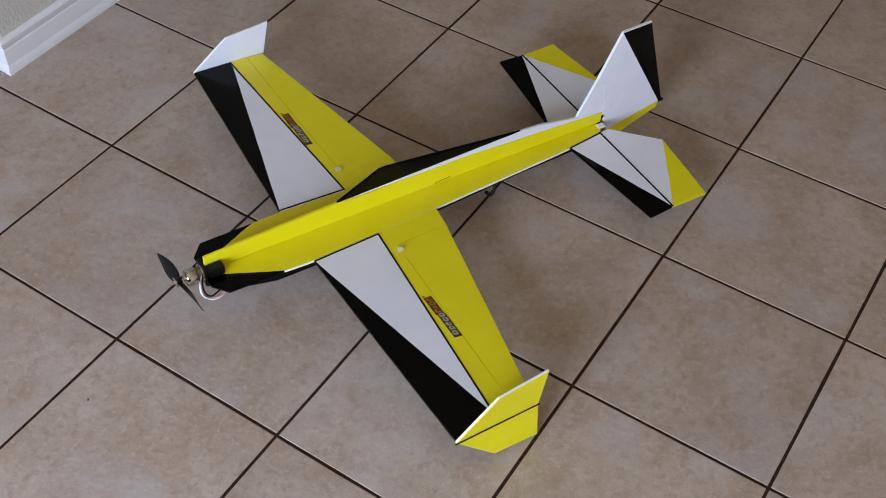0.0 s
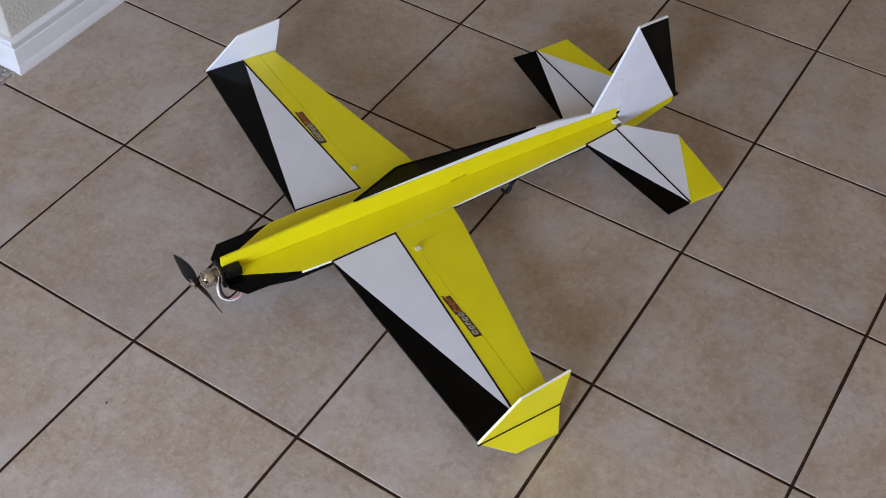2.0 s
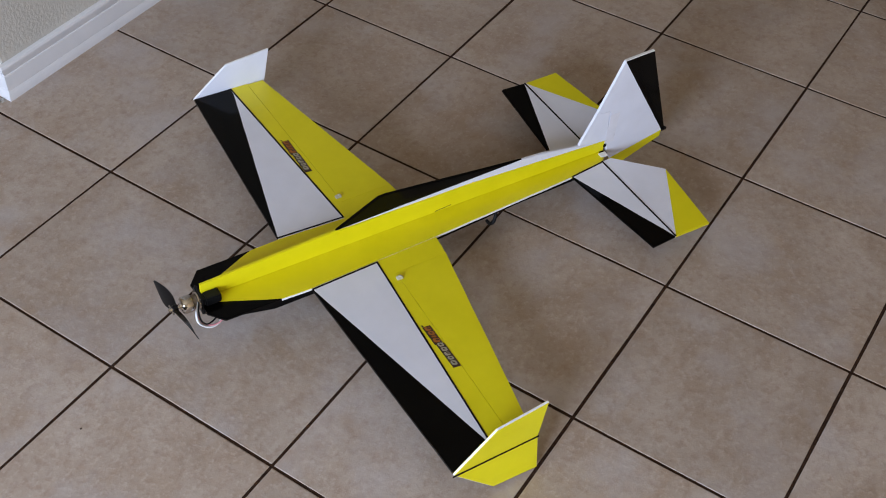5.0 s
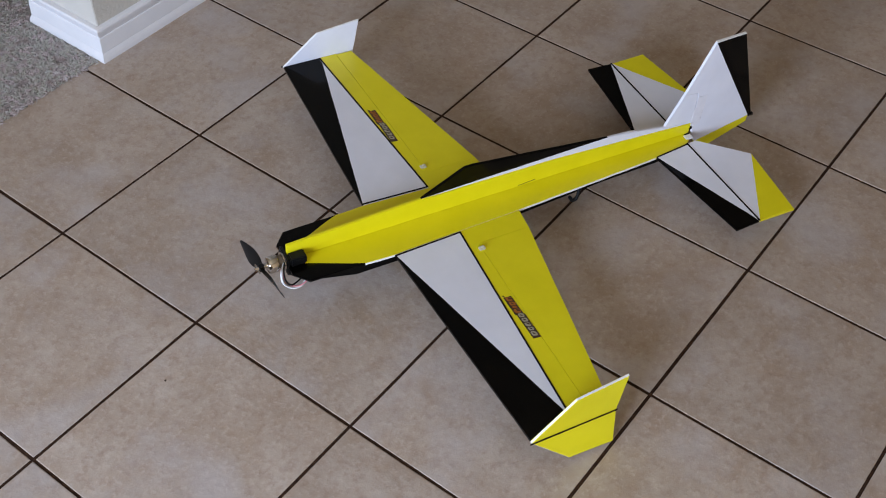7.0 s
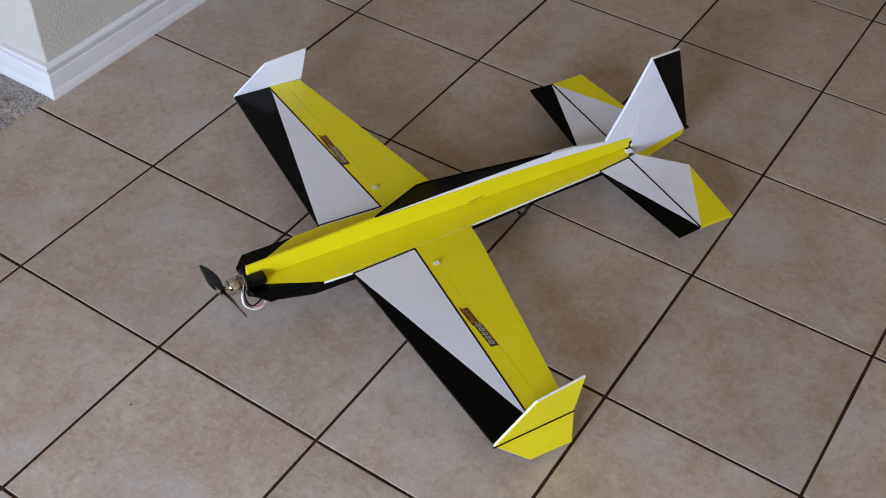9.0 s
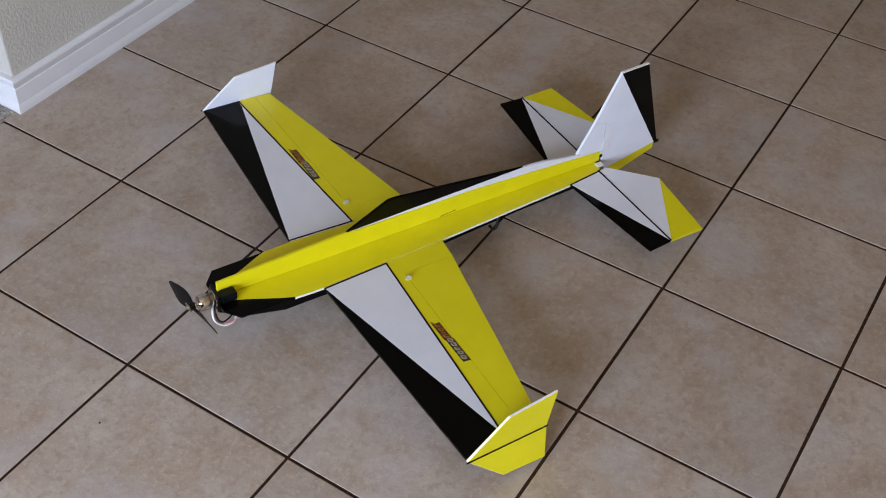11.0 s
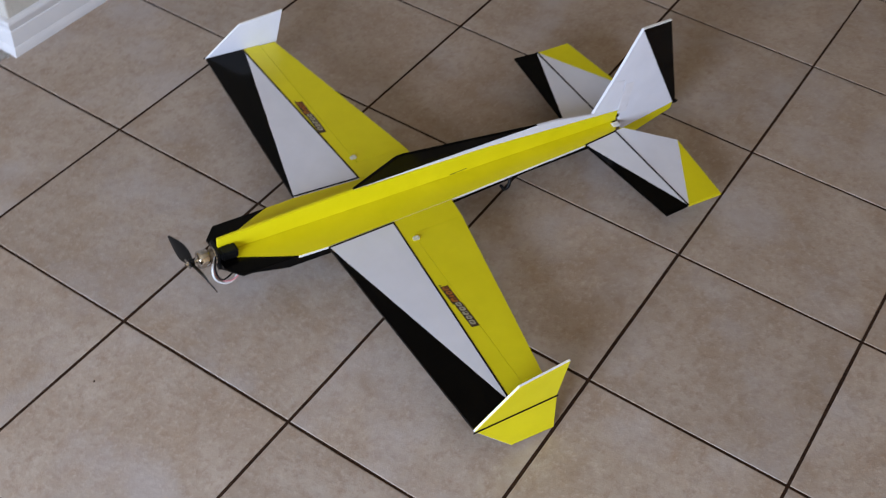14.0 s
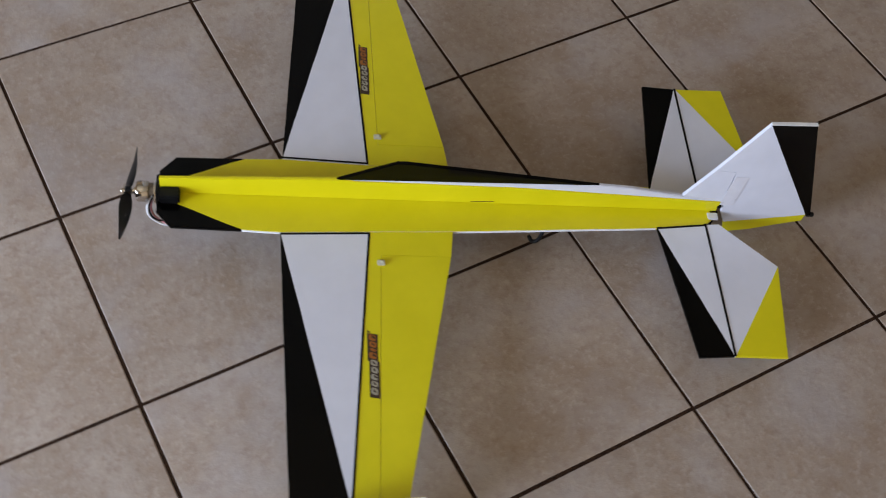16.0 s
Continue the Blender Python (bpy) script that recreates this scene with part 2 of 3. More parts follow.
def wall_with_window():
    bm = bmesh.new()
    ya, yb = Y0 - 0.1, Y0
    add_box(bm, X0 - 0.1, WIN_X0, ya, yb, 0, HIGH)
    add_box(bm, WIN_X1, X1 + 0.1, ya, yb, 0, HIGH)
    add_box(bm, WIN_X0, WIN_X1, ya, yb, 0, WIN_Z0)
    add_box(bm, WIN_X0, WIN_X1, ya, yb, WIN_Z1, HIGH)
    tagged(part("wall_south", bm, BOUNCE_PLASTER), "unseen textured wall with a wide window, toned warm for bounce", "wall", kind="structure")
    bm = bmesh.new()
    w, ya, yb = 0.06, Y0 - 0.09, Y0 - 0.04
    add_box(bm, WIN_X0, WIN_X0 + w, ya, yb, WIN_Z0, WIN_Z1)
    add_box(bm, WIN_X1 - w, WIN_X1, ya, yb, WIN_Z0, WIN_Z1)
    add_box(bm, WIN_X0 + w, WIN_X1 - w, ya, yb, WIN_Z0, WIN_Z0 + w)
    add_box(bm, WIN_X0 + w, WIN_X1 - w, ya, yb, WIN_Z1 - w, WIN_Z1)
    win = tagged(new("window_1"), "wide white-framed window with clear glass", "window", kind="structure")
    part("window_frame", bm, TRIM, win)
    glass = part("pane", boxed(WIN_X0 + w, WIN_X1 - w, Y0 - 0.070, Y0 - 0.064, WIN_Z0 + w, WIN_Z1 - w), GLASS, win)
    glass.visible_shadow = False


wall_with_window()

# short wall that ends at the edge of the tiles, with its moulded baseboard
WX0, WX1, WY = -0.866, -0.660, 0.051


def wall_end():
    bm = boxed(WX0, WX1, WY, Y1, 0, HIGH)
    up = [e for e in bm.edges if abs(e.verts[0].co.z - e.verts[1].co.z) > 1 and e.verts[0].co.y < WY + 0.01]
    bmesh.ops.bevel(bm, geom=up, offset=0.0015, segments=2, affect="EDGES")
    return tagged(part("wall_end", bm, PLASTER), "end of a beige orange-peel plaster partition wall", "wall", kind="structure")


wall_end()
# profile: distance from the wall, height
BOARD = [(0.0, 0.0785), (0.004, 0.0785), (0.0095, 0.0770), (0.0122, 0.0735), (0.0118, 0.0690), (0.0095, 0.0625), (0.0070, 0.0575), (0.0066, 0.0550), (0.0084, 0.0535), (0.0092, 0.0500), (0.0104, 0.0210), (0.0096, 0.0195), (0.0110, 0.0175), (0.0142, 0.0105), (0.0152, 0.0050), (0.0154, 0.0)]


def baseboard():
    bm = bmesh.new()
    rings = []
    for d, z in BOARD:
        rings.append([bm.verts.new(p) for p in ((WX0 - d, Y1, z), (WX0 - d, WY - d, z), (WX1 + d, WY - d, z), (WX1 + d, Y1, z))])
    for a, b in zip(rings, rings[1:]):
        for i in range(3):
            bm.faces.new((a[i], a[i + 1], b[i + 1], b[i]))
    ob = part("baseboard", bm, TRIM)
    return tagged(ob, "white painted moulded wooden baseboard round the wall end", "baseboard", kind="structure")


smooth(baseboard(), 22)


# ---- the model airplane ----
# local axes: x forward, y to the left wing, z up; (a, s, u) = aft, left, up from the wing root's leading edge
YAW, NOSE_UP, LEAN_LEFT = 64.8, 3.1, 1.2
aft = Vector((math.cos(radians(YAW)), math.sin(radians(YAW)), -math.tan(radians(NOSE_UP)))).normalized()
left = Vector((math.sin(radians(YAW)), -math.cos(radians(YAW)), -math.tan(radians(LEAN_LEFT))))
left = (left - aft * aft.dot(left)).normalized()
above = left.cross(aft)
ORIGIN = Vector((0.162, -0.053, 0.092))
plane = tagged(new("model_airplane"), "yellow, white and black foam model airplane resting on the tiles", "model airplane")
plane.matrix_world = Matrix(((-aft.x, left.x, above.x, ORIGIN.x), (-aft.y, left.y, above.y, ORIGIN.y), (-aft.z, left.z, above.z, ORIGIN.z), (0, 0, 0, 1)))

THICK = 0.0055


def flat(u0=0.0):
    return lambda a, s, h: Vector((-a, s, u0 + h))


def upright(s0=0.0):
    return lambda a, u, h: Vector((-a, s0 + h, u))


def uneven(outline, step=0.022, much=0.0005):
    """The outline with hand-cut, slightly wavering edges; an edge wavers alike for both of its neighbours."""
    made = []
    for p, q in zip(outline, outline[1:] + outline[:1]):
        a, b = (p, q) if p < q else (q, p)
        d = Vector((b[0] - a[0], b[1] - a[1]))
        n = int(d.length / step)
        between = []
        for i in range(1, n):
            at = Vector(a) + d * i / n
            at += Vector((-d.y, d.x)).normalized() * much * noise.noise(Vector((at.x * 70, at.y * 70, 0.3)))
            between.append((at.x, at.y))
        made += [p] + (between if a == p else between[::-1])
    return made


def sheet(regions, to, thick=THICK, edge=None, bevel=0.0009):
    """A foam sheet out of coloured regions: (material index, outline). The rim wears the film of its region, or edge."""
    bm = bmesh.new()
    top, low = {}, {}
    regions = [(mat, uneven(outline)) for mat, outline in regions]

    def at(store, p, h):
        key = (round(p[0], 5), round(p[1], 5))
        if key not in store:
            store[key] = bm.verts.new(to(p[0], p[1], h))
        return store[key]

    count, film = {}, {}
    for mat, outline in regions:
        for i, p in enumerate(outline):
            q = outline[(i + 1) % len(outline)]
            a, b = (round(p[0], 5), round(p[1], 5)), (round(q[0], 5), round(q[1], 5))
            count[frozenset((a, b))] = count.get(frozenset((a, b)), 0) + 1
            film[frozenset((a, b))] = mat
        for store, h in ((top, thick / 2), (low, -thick / 2)):
            bm.faces.new([at(store, p, h) for p in outline]).material_index = mat
    rim = []
    for pair, n in count.items():
        if n == 1:
            a, b = tuple(pair)
            f = bm.faces.new((top[a], top[b], low[b], low[a]))
            f.material_index = film[pair] if edge is None else edge.get(film[pair], film[pair])
            rim.append(f)
    bmesh.ops.recalc_face_normals(bm, faces=bm.faces[:])
    sharp = [e for e in bm.edges if len(e.link_faces) == 2 and sum(f in rim for f in e.link_faces) == 1]
    bmesh.ops.bevel(bm, geom=sharp, offset=bevel, segments=2, affect="EDGES", material=-1)
    return bm


PAINT = [YELLOW, BLACK, WHITE, FOAM, YELLOW]
Y, B, W = 0, 1, 2


def strip(points, wide, to, high, thick=0.0005):
    """A thin printed line along the points, lying on a surface."""
    bm = bmesh.new()
    for p, q in zip(points, points[1:]):
        d = Vector((q[0] - p[0], q[1] - p[1])).normalized() * wide / 2
        n = Vector((-d.y, d.x))
        ends = [(p[0] - d.x + n.x, p[1] - d.y + n.y), (q[0] + d.x + n.x, q[1] + d.y + n.y), (q[0] + d.x - n.x, q[1] + d.y - n.y), (p[0] - d.x - n.x, p[1] - d.y - n.y)]
        tops = [bm.verts.new(to(*e, high + thick)) for e in ends]
        lows = [bm.verts.new(to(*e, high)) for e in ends]
        bm.faces.new(tops)
        for i in range(4):
            j = (i + 1) % 4
            bm.faces.new((tops[i], tops[j], lows[j], lows[i]))
    return bm


def swept(a, s, h):
    """The wing sits a touch askew on the fuselage."""
    return Vector((-(a + 0.0005 * s), s, h))


def mirrored(outline, side):
    return [(a, side * s) for a, s in outline]


# flat fuselage plate
def fuselage_plate():
    regions = []
    for k in (1, -1):
        regions.append((B, mirrored([(-0.166, 0.010), (-0.168, 0.034), (-0.147, 0.0585), (-0.052, 0.0605)], k)))
        regions.append((Y, mirrored([(-0.166, 0.0), (-0.166, 0.010), (-0.052, 0.0605), (0.0, 0.0625), (0.122, 0.0575), (0.240, 0.0530), (0.538, 0.0365), (0.538, 0.0)], k)))
        # beside the tail plane the rim is covered with yellow film
        regions.append((4, mirrored([(0.538, 0.0), (0.538, 0.0365), (0.6125, 0.0290), (0.626, 0.0180), (0.626, 0.0)], k)))
    return part("fuselage_plate", sheet(regions, flat(), edge={0: 3}), PAINT, plane, "flat yellow foam plate with black nose corners")


fuselage_plate()


# upright fuselage profile, with canopy, and the fixed fin
def fuselage_profile():
    h = THICK / 2
    low = [(0.635, h), (-0.164, h)]
    body = part("fuselage_profile", sheet([(Y, [(-0.164, 0.035), (0.075, 0.0460), (0.3415, 0.0428), (0.6355, 0.0265)] + low)], upright(), edge={}), PAINT, plane, "upright yellow foam spine")
    part("canopy", sheet([(B, [(0.075, 0.0462), (0.154, 0.0880), (0.168, 0.0885), (0.4445, 0.0555)])], upright(), edge={}), PAINT, body, "black canopy panel")
    part("turtledeck", sheet([(W, [(0.075, 0.0461), (0.4445, 0.0554), (0.494, 0.0515), (0.573, 0.0375), (0.6355, 0.0266), (0.3415, 0.0429)])], upright(), edge={}), PAINT, body, "white rear deck strip")
    fin = part("fin", sheet([(W, [(0.573, 0.0376), (0.601, 0.1010), (0.6317, 0.0982), (0.6355, 0.0268)])], upright(), edge={}, bevel=0.0003), PAINT, plane, "small white fixed fin")
    part("tape", boxed(-0.655, -0.634, 0.0030, 0.0034, 0.020, 0.088), TAPE, fin, "clear hinge tape")
    keel = [(-0.164, -h), (-0.164, -0.034), (-0.105, -0.070), (-0.040, -0.0880), (0.060, -0.0880), (0.240, -0.0740), (0.450, -0.0560), (0.640, -0.0480), (0.640, -h)]
    part("keel", sheet([(B, keel)], upright(), edge={}), PAINT, plane, "black lower foam profile")


fuselage_profile()


def rudder():
    black = [(0.642, 0.2050), (0.7060, 0.2075), (0.7845, -0.0010), (0.776, 0.0010)]
    white = [(0.6320, 0.0984), (0.6012, 0.1013), (0.642, 0.2050), (0.776, 0.0010), (0.656, -0.0240), (0.6430, 0.0)]
    yellow = [(0.656, -0.0240), (0.776, 0.0010), (0.7755, -0.0140), (0.700, -0.0420), (0.664, -0.0500)]
    ob = part("rudder", sheet([(B, black), (W, white), (Y, yellow)], upright(), bevel=0.0004), PAINT, plane, "white rudder with a black trailing edge and yellow foot")
    part("foam_edge", sheet([(3, [(0.642, 0.2051), (0.706, 0.2076), (0.706, 0.2090), (0.642, 0.2065)])], upright(), thick=0.0057, bevel=0.0003), PAINT, ob, "bare white foam edge")
    part("skid", boxed(-0.790, -0.778, -0.003, 0.003, -0.004, 0.002, bevel=0.001), PLASTIC, ob)


rudder()


# wings with ailerons, tip plates and prints
def wing(side):
    def m(pts):
        return mirrored(pts, side)

    black = [(0.0, 0.0628), (0.0192, 0.4660), (0.0918, 0.4660), (0.0915, 0.4480)]
    white = [(0.0, 0.0628), (0.0915, 0.4480), (0.0918, 0.4660), (0.0932, 0.4660), (0.1220, 0.0578)]
    fixed = [(0.1220, 0.0578), (0.0932, 0.4660), (0.1270, 0.4660), (0.1375, 0.0950), (0.1380, 0.0570)]
    root = [(0.1380, 0.0570), (0.1375, 0.0950), (0.2345, 0.0950), (0.2395, 0.0533)]
    ob = part("wing", sheet([(B, m(black)), (W, m(white)), (Y, m(fixed)), (Y, m(root))], swept, bevel=0.0004), PAINT, plane)
    tagged(ob, label="foam wing panel, black leading edge, white triangle, yellow rear")
    ail = part("aileron", sheet([(Y, m([(0.1378, 0.0951), (0.1274, 0.4640), (0.1590, 0.4640), (0.2345, 0.0951)]))], swept, bevel=0.0004), PAINT, ob, "yellow aileron")
    line = part("pinstripe", strip(m([(0.001, 0.0650), (0.1215, 0.0600), (0.0928, 0.4640)]), 0.0030, swept, THICK / 2), STRIPE, ob)
    horn(side, ail)
    prints(side, ob)
    tip(side)


def horn(side, parent):
    bm = boxed(-0.1425, -0.1315, side * 0.108 - 0.004, side * 0.108 + 0.004, THICK / 2 - 0.0005, THICK / 2 + 0.0035, bevel=0.001)
    add_box(bm, -0.1395, -0.1350, side * 0.108 - 0.0012, side * 0.108 + 0.0012, THICK / 2, THICK / 2 + 0.0065, bevel=0.0004)
    part("control_horn", bm, NYLON, parent, "milky plastic control horn")


def prints(side, parent):
    """A slanted two-colour emblem, as plain shapes."""
    s0, s1 = (0.2160, 0.3080) if side > 0 else (-0.2840, -0.1900)
    a0, a1 = (0.1170, 0.1315) if side > 0 else (0.1130, 0.1275)
    lean = 0.004

    def quad(bm, p0, p1, q0, q1, z, mat):
        outline = [(q0, p0 - lean * (q0 - a0) / 0.014), (q0, p1), (q1, p1 + lean * 0.5), (q1, p0 + lean * 0.5)]
        f = bm.faces.new([bm.verts.new((-a, s, z)) for a, s in outline])
        f.material_index = mat

    bm = bmesh.new()
    z = THICK / 2 + 0.0004
    mid = s0 + 0.44 * (s1 - s0)
    quad(bm, s0, mid, a0 - 0.0012, a1 - 0.0022, z, 2)
    quad(bm, mid, s1, a0 + 0.0008, a1 - 0.0006, z, 2)
    # uneven rounded blocks with a dark core: four orange ones, then five cream ones
    at = s0 + 0.0016
    for i, wide in enumerate((0.0090, 0.0082, 0.0040, 0.0092, 0.0084, 0.0086, 0.0080, 0.0076, 0.0098)):
        drop, up = (-0.0018, 0.0007 * (i % 3)) if i < 4 else (0.0, 0.0005 * (i % 2))
        lo, hi = a0 + 0.0026 + drop + up, a1 - 0.0026 + drop * 0.6 - 0.0006 * ((i + 1) % 2)
        cut, tilt = 0.22 * wide, lean * 0.4
        outline = [(lo + 0.002, at), (lo, at + cut), (lo, at + wide - cut), (lo + 0.002, at + wide), (hi - 0.002, at + wide + tilt), (hi, at + wide - cut + tilt), (hi, at + cut + tilt), (hi - 0.002, at + tilt)]
        bm.faces.new([bm.verts.new((-a, s, z + 0.0004)) for a, s in outline]).material_index = 0 if i < 4 else 1
        core = (lo + 0.30 * (hi - lo), lo + 0.66 * (hi - lo)) if i % 3 else (lo + 0.45 * (hi - lo), hi - 0.0006)
        if wide > 0.005:
            quad(bm, at + 0.36 * wide, at + 0.62 * wide, core[0], core[1], z + 0.0006, 2)
        at += wide + 0.0017
    quad(bm, s0 - 0.0045, s0 - 0.0015, a0 - 0.0010, a0 + 0.0022, z, 2)
    part("emblem", bm, [ORANGE, CREAM, BROWN], parent, "small orange and cream emblem")


def tip(side):
    """Upright plate at the wing's end, canted out below."""
    s0, cant = side * 0.4690, 0.16

    def to(a, u, h):
        return Vector((-a, s0 + h - side * cant * u * (1.0 if u < 0 else 0.25), u))

    mat = Y if side > 0 else W
    upper = [(0.0185, 0.0), (0.0870, 0.0615), (0.1740, 0.0715), (0.1640, 0.0)]
    lower = [(0.0185, 0.0), (0.1640, 0.0), (0.1655, -0.0690), (0.0865, -0.0650)]
    ob = part("tip_plate", sheet([(mat, upper), (mat, lower)], to, thick=0.0050, edge={0: 3, 2: 3}), PAINT, plane, "yellow foam tip plate with white edges" if side > 0 else "white foam tip plate")
    part("pinstripe", strip([(0.018, -0.0010), (0.164, -0.0010)], 0.0032, to, side * 0.0026, side * 0.0005), STRIPE, ob)


wing(1)
wing(-1)

# tail plane, set on slightly askew
SKEW, DROOP = 0.042, -0.055


def tail_to(a, s, h):
    s += 0.010
    return Vector((-(a + SKEW * s), s, 0.003 + DROOP * s + h))


def tail(side):
    def m(pts):
        return mirrored(pts, side)

    # the left half butts against the fuselage plate
    d = 0.0105 if side > 0 else 0.0
    black = [(0.538, 0.0372 - d), (0.561, 0.2290), (0.612, 0.2265)]
    white = [(0.538, 0.0372 - d), (0.612, 0.2265), (0.6135, 0.0285 - d)]
    ob = part("stabilizer", sheet([(B, m(black)), (W, m(white))], tail_to), PAINT, plane, "stabilizer, white with a black leading edge")
    el = [(W, m([(0.6145, 0.0285 - d), (0.6130, 0.2265), (0.7088, 0.0850), (0.6385 - 0.5 * d, 0.0270 - d)])), (Y, m([(0.6130, 0.2265), (0.6890, 0.2280), (0.7088, 0.0850)]))]
    part("elevator", sheet(el, tail_to), PAINT, ob, "white elevator with a yellow tip")
    part("pinstripe", strip(m([(0.6125, 0.0290 - d), (0.6125, 0.2255)]), 0.0032, tail_to, THICK / 2), STRIPE, ob)
    part("pinstripe", strip(m([(0.5385, 0.0375 - d), (0.6125, 0.0300 - d)]), 0.0028, tail_to, THICK / 2), STRIPE, ob)


tail(1)
tail(-1)
part("hinge_pin", boxed(-0.6385, -0.6330, 0.0005, 0.0050, 0.0120, 0.0175, bevel=0.001), PLASTIC, plane, "small black hinge pin")
part("hinge_block", boxed(-0.6360, -0.6200, 0.0060, 0.0180, 0.0005, 0.0042, bevel=0.0010), TAPE, plane, "clear taped hinge block")


# motor, mount and propeller
def turned(profile, segments=28):
    """A solid of revolution about the forward axis: (distance forward, radius)."""
    bm = bmesh.new()
    rings = []
    for x, r in profile:
        rings.append([bm.verts.new((x, r * math.cos(2 * math.pi * i / segments), r * math.sin(2 * math.pi * i / segments))) for i in range(segments)])
    for a, b in zip(rings, rings[1:]):
        for i in range(segments):
            j = (i + 1) % segments
            bm.faces.new((a[i], a[j], b[j], b[i]))
    bm.faces.new(rings[0])
    bm.faces.new(rings[-1])
    return bm


def motor():
    can = smooth(part("motor", turned([(0.180, 0.010), (0.180, 0.0138), (0.1815, 0.0145), (0.1945, 0.0145), (0.1965, 0.0130), (0.1972, 0.0060), (0.2000, 0.0055)]), STEEL, plane, "bright steel motor can"))
    smooth(part("stator", turned([(0.169, 0.0100), (0.169, 0.0120), (0.1802, 0.0120), (0.1802, 0.010)]), COPPER, can, "dark copper windings"))
    smooth(part("shaft", turned([(0.198, 0.0025), (0.214, 0.0025), (0.2165, 0.0012)], 14), STEEL, can))
    smooth(part("prop_nut", turned([(0.2115, 0.0026), (0.2115, 0.0036), (0.2150, 0.0036), (0.2175, 0.0026), (0.2182, 0.0010)], 12), STEEL, can, "bright steel propeller nut"))
    part("saver_pin", boxed(0.2125, 0.2145, -0.011, 0.011, -0.001, 0.001, bevel=0.0004), STEEL, can)
    smooth(part("mount_flange", turned([(0.1697, 0.0080), (0.1697, 0.0160), (0.1722, 0.0160), (0.1728, 0.0120)], 24), STEEL, can, "silver mounting flange"))
    bm = boxed(0.1640, 0.1695, -0.018, 0.018, -0.018, 0.018, bevel=0.0015)
    part("motor_mount", bm, PLASTIC, plane, "black motor mount plate")
    part("speed_controller", boxed(0.137, 0.164, 0.0032, 0.0225, 0.0030, 0.0195, bevel=0.002), PLASTIC, plane, "black box beside the spine")


motor()


def propeller():
    angle = 18.9
    prop = smooth(part("propeller", turned([(0.2035, 0.0055), (0.2035, 0.0068), (0.2105, 0.0068), (0.2120, 0.0045)], 20), PLASTIC, plane, "black two-bladed propeller"))
    for k in (0, 1):
        bm = bmesh.new()
        rows = []
        for i in range(17):
            f = i / 16
            r = 0.003 + 0.103 * f
            chord = 0.0075 + 0.0155 * math.sin(math.pi * min(1, f * 1.02) ** 0.8) if f < 0.97 else 0.003
            pitch = radians(52 - 40 * f)
            row = []
            for j in range(7):
                c = (j / 6 - 0.5) * chord
                thick = 0.0016 * (1 - (2 * j / 6 - 1) ** 2) * (1 - 0.6 * f) + 0.0003
                row.append((c, thick))
            ring = [(c, t) for c, t in row] + [(c, -t * 0.3) for c, t in reversed(row)]
            rows.append([bm.verts.new((0.207 + c * math.sin(pitch) + t * math.cos(pitch), r, c * math.cos(pitch) - t * math.sin(pitch))) for c, t in ring])
        for a, b in zip(rows, rows[1:]):
            for i in range(len(a)):
                j = (i + 1) % len(a)
                bm.faces.new((a[i], a[j], b[j], b[i]))
        bm.faces.new(rows[-1])
        bm.faces.new(rows[0])
        bmesh.ops.transform(bm, matrix=Matrix.Rotation(radians(angle) + math.pi * k, 4, "X"), verts=bm.verts[:])
        smooth(part("blade", bm, PLASTIC, prop), 60)


propeller()


def wire(name, points, radius, mat, label=""):
    cu = bpy.data.curves.new(name, "CURVE")
    cu.dimensions, cu.bevel_depth, cu.bevel_resolution, cu.resolution_u = "3D", radius, 3, 8
    sp = cu.splines.new("BEZIER")
    sp.bezier_points.add(len(points) - 1)
    for bp, (a, s, u) in zip(sp.bezier_points, points):
        bp.co, bp.handle_left_type, bp.handle_right_type = (-a, s, u), "AUTO", "AUTO"
    cu.materials.append(mat)
    tmp = bpy.data.objects.new(name, cu)
    me = bpy.data.meshes.new_from_object(tmp)
    ob = new(name, me)
    ob.parent = plane
    for p in me.polygons:
        p.use_smooth = True
    return tagged(ob, label=label)


wire("motor_wire", [(-0.172, 0.010, 0.006), (-0.181, 0.020, -0.010), (-0.172, 0.022, -0.038), (-0.150, 0.021, -0.048), (-0.128, 0.010, -0.035)], 0.0021, WIRE_WHITE, "pale motor wire")
wire("motor_wire", [(-0.172, 0.006, 0.001), (-0.177, 0.016, -0.016), (-0.166, 0.020, -0.040), (-0.146, 0.022, -0.044), (-0.124, 0.010, -0.032)], 0.0014, WIRE_PINK, "pink motor wire")
wire("motor_wire", [(-0.172, 0.012, 0.010), (-0.178, 0.024, -0.004), (-0.170, 0.026, -0.030), (-0.156, 0.018, -0.040), (-0.130, 0.006, -0.034)], 0.0014, PLASTIC, "black motor wire")
wire("belly_hook", [(0.372, 0.036, -0.002), (0.371, 0.042, -0.016), (0.362, 0.044, -0.030), (0.354, 0.040, -0.022)], 0.0030, PLASTIC, "small black wire hook under the fuselage")

# ---- floor pieces ----
rng = np.random.default_rng(5)


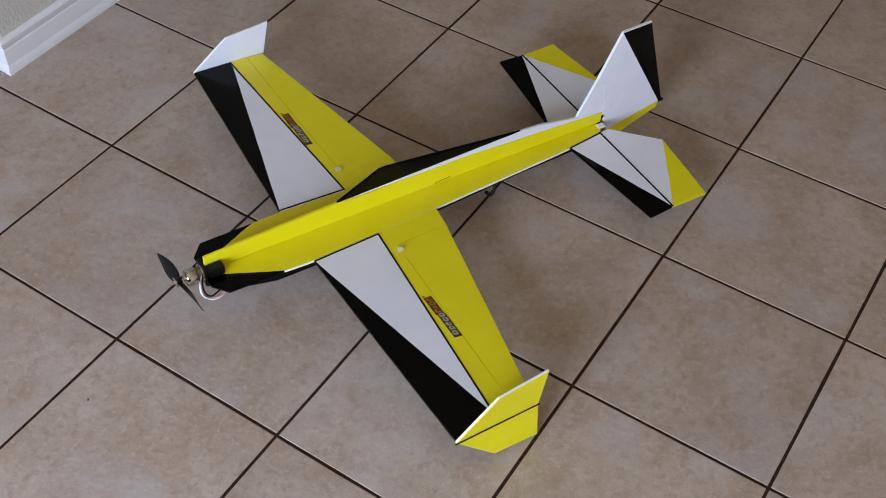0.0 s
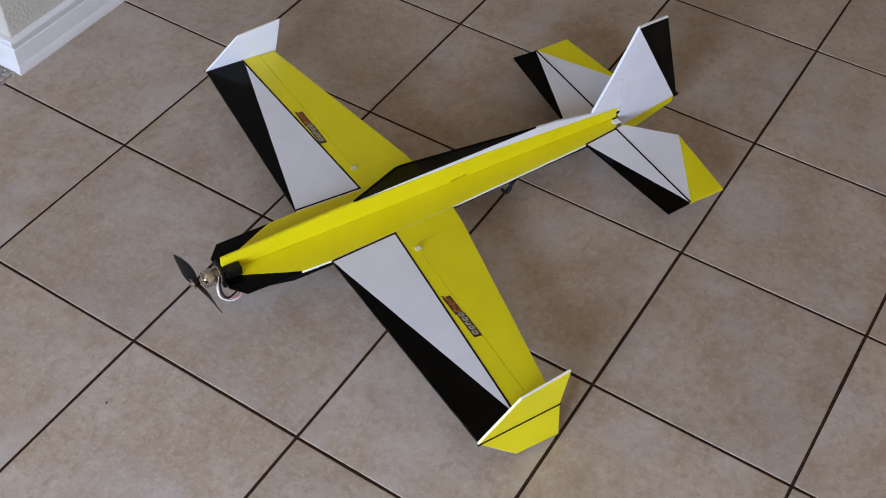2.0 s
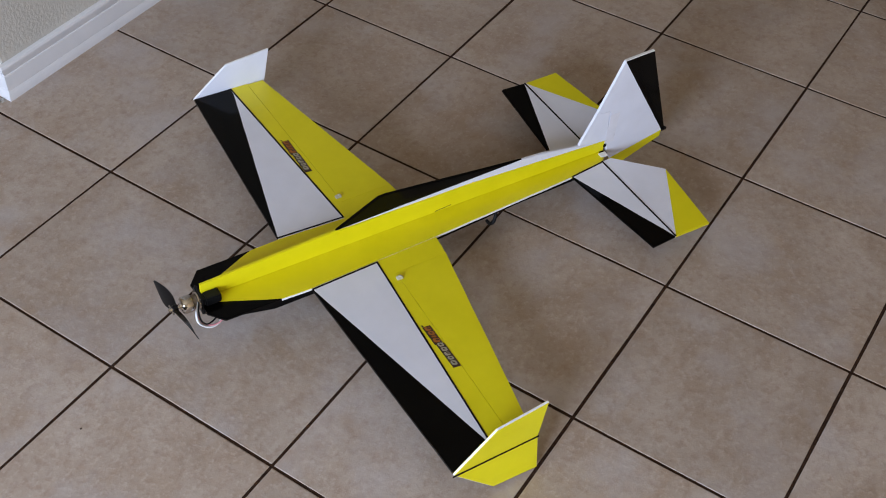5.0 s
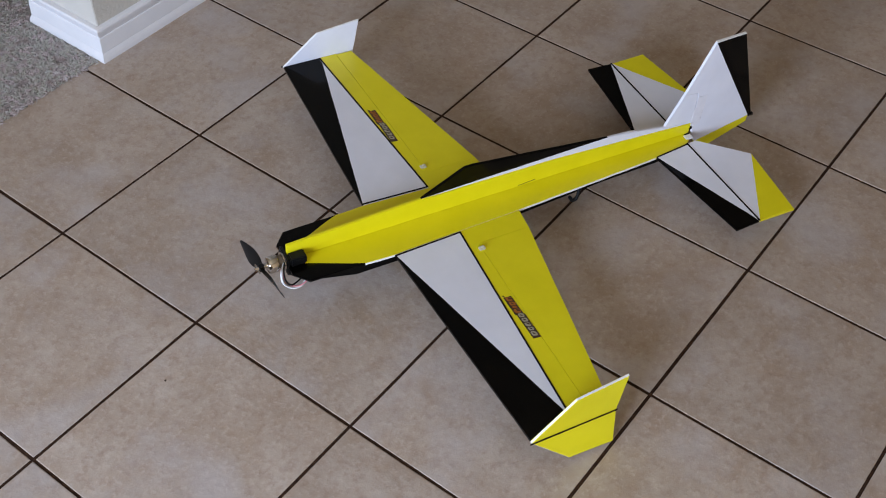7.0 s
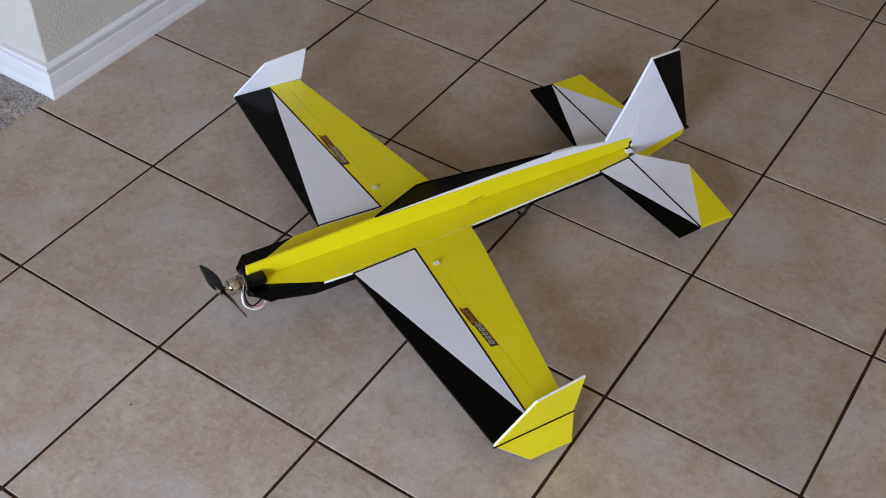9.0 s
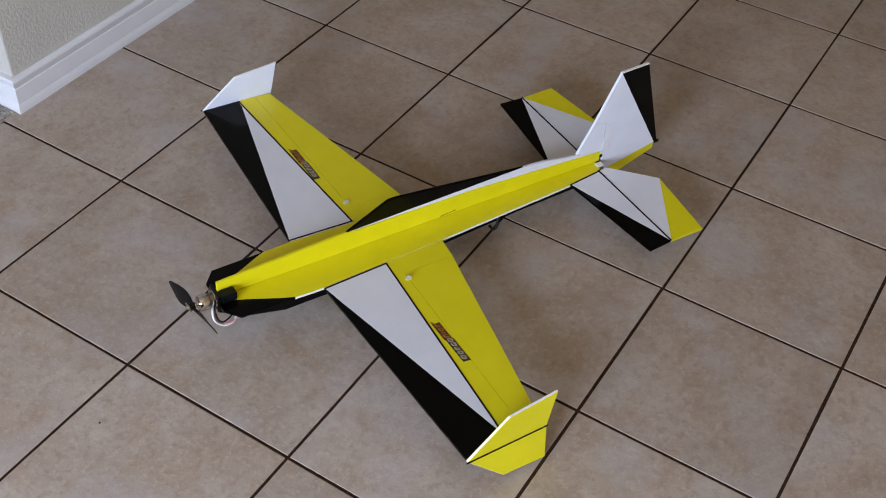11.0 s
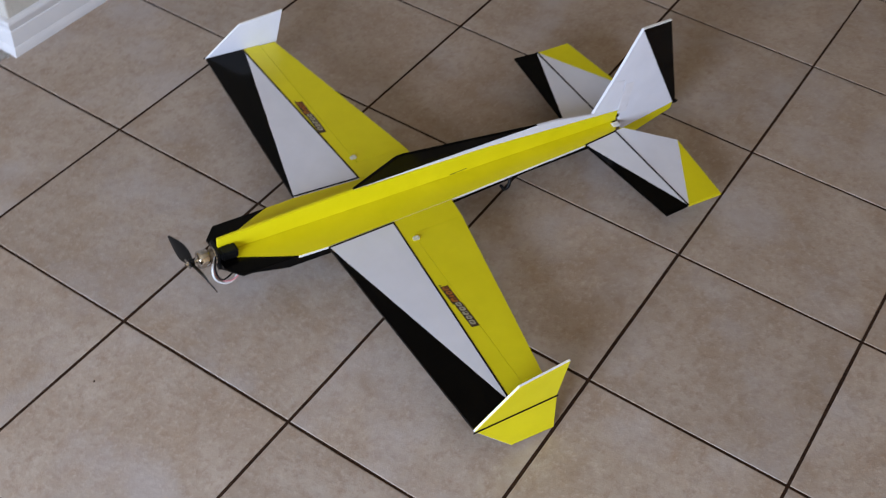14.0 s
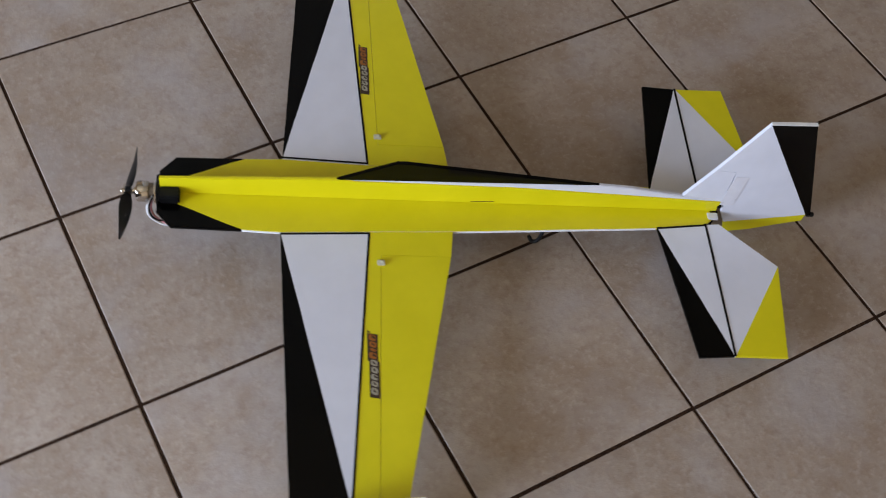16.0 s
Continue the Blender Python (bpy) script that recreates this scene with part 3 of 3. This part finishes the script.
def carpet_tufts():
    n = 90000
    x = rng.uniform(-1.40, -0.659, n)
    y = rng.uniform(-0.60, 0.65, n)
    keep = ~((x > WX0 - 0.018) & (y > WY - 0.018))
    x, y = x[keep], y[keep]
    n = len(x)
    ang, lean, tall, wide = rng.uniform(0, 2 * np.pi, n), rng.normal(0, 0.0045, (n, 2)), rng.uniform(0.0014, 0.0034, n), rng.uniform(0.0022, 0.0042, n)
    dx, dy = np.cos(ang) * wide / 2, np.sin(ang) * wide / 2
    z0 = np.full(n, -0.001)
    top_x, top_y = np.minimum(x + lean[:, 0], -0.654), y + lean[:, 1]
    verts = np.stack([np.stack([x - dx, y - dy, z0], 1), np.stack([x + dx, y + dy, z0], 1), np.stack([top_x + dx, top_y + dy, tall], 1), np.stack([top_x - dx, top_y - dy, tall], 1), np.stack([top_x * 2 - x, top_y * 2 - y, tall * 0.8], 1)], 1).reshape(-1, 3)
    faces = []
    for i in range(n):
        k = 5 * i
        faces += [(k, k + 1, k + 2, k + 3), (k + 3, k + 2, k + 4)]
    me = bpy.data.meshes.new("carpet_pile")
    me.from_pydata(verts.tolist(), [], faces)
    me.materials.append(TUFT)
    return tagged(new("carpet_pile", me), "grey flecked carpet pile with coloured specks", "carpet", kind="stuff")


carpet_tufts()


def tile_mesh():
    """One glazed tile with a softly rounded, slightly wavy rim."""
    bm = bmesh.new()
    half = PITCH / 2 - 0.0025
    rings = []
    for inset, z in ((0.0, -0.004), (0.0002, -0.0006), (0.0008, -0.0002), (0.0018, 0.0)):
        h = half - inset
        ring = []
        for i in range(4):
            c, d = [(-1, -1), (1, -1), (1, 1), (-1, 1)][i], [(1, 0), (0, 1), (-1, 0), (0, -1)][i]
            for k in range(3):
                wave = 0.0 if k == 0 else random.uniform(-0.0005, 0.0005)
                ring.append(bm.verts.new((c[0] * h + d[0] * 2 * h * k / 3 + d[1] * wave, c[1] * h + d[1] * 2 * h * k / 3 - d[0] * wave, z)))
        rings.append(ring)
    for a, b in zip(rings, rings[1:]):
        for i in range(12):
            j = (i + 1) % 12
            bm.faces.new((a[i], a[j], b[j], b[i]))
    bm.faces.new(rings[-1])
    me = mesh_from(bm, "tile", TILE)
    return me


TILES = [tile_mesh() for _ in range(4)]
for i in range(-2, 9):
    for j in range(-10, 10):
        t = new("tile", TILES[random.randrange(4)])
        t.parent = floor
        t.matrix_world = pose((i + 0.5) * PITCH + random.uniform(-0.0004, 0.0004), (j + 0.5) * PITCH + random.uniform(-0.0004, 0.0004), random.uniform(-0.0003, 0.0002), 0, 0, 90 * random.randrange(4))


def far_tiles():
    """The tiles of the far end of the room, joined."""
    bm = bmesh.new()
    half = PITCH / 2 - 0.0027
    for i in range(-2, 9):
        for j in range(10, 20):
            add_box(bm, (i + 0.5) * PITCH - half, (i + 0.5) * PITCH + half, (j + 0.5) * PITCH - half, (j + 0.5) * PITCH + half, -0.004, 0.0)
    return tagged(part("far_tile", bm, TILE, floor), kind="stuff")


far_tiles()

# scuff on the spine, crumbs on the floor
part("scuff", strip([(0.268, 0.0060), (0.300, 0.0085)], 0.0013, upright(), THICK / 2, 0.0003), BROWN, plane, "dark scuff")


def crumb(x, y, size):
    bm = bmesh.new()
    bmesh.ops.create_icosphere(bm, subdivisions=2, radius=size)
    for v in bm.verts:
        v.co *= 1 + 0.5 * noise.noise(v.co * 900)
        v.co.z = v.co.z * 0.6 + size * 0.5
    ob = part("crumb", bm, BROWN)
    ob.location = (x, y, 0)
    return tagged(ob, "tiny dark brown crumb lying on a floor tile", "crumb")


crumb(0.048, -0.446, 0.0016)
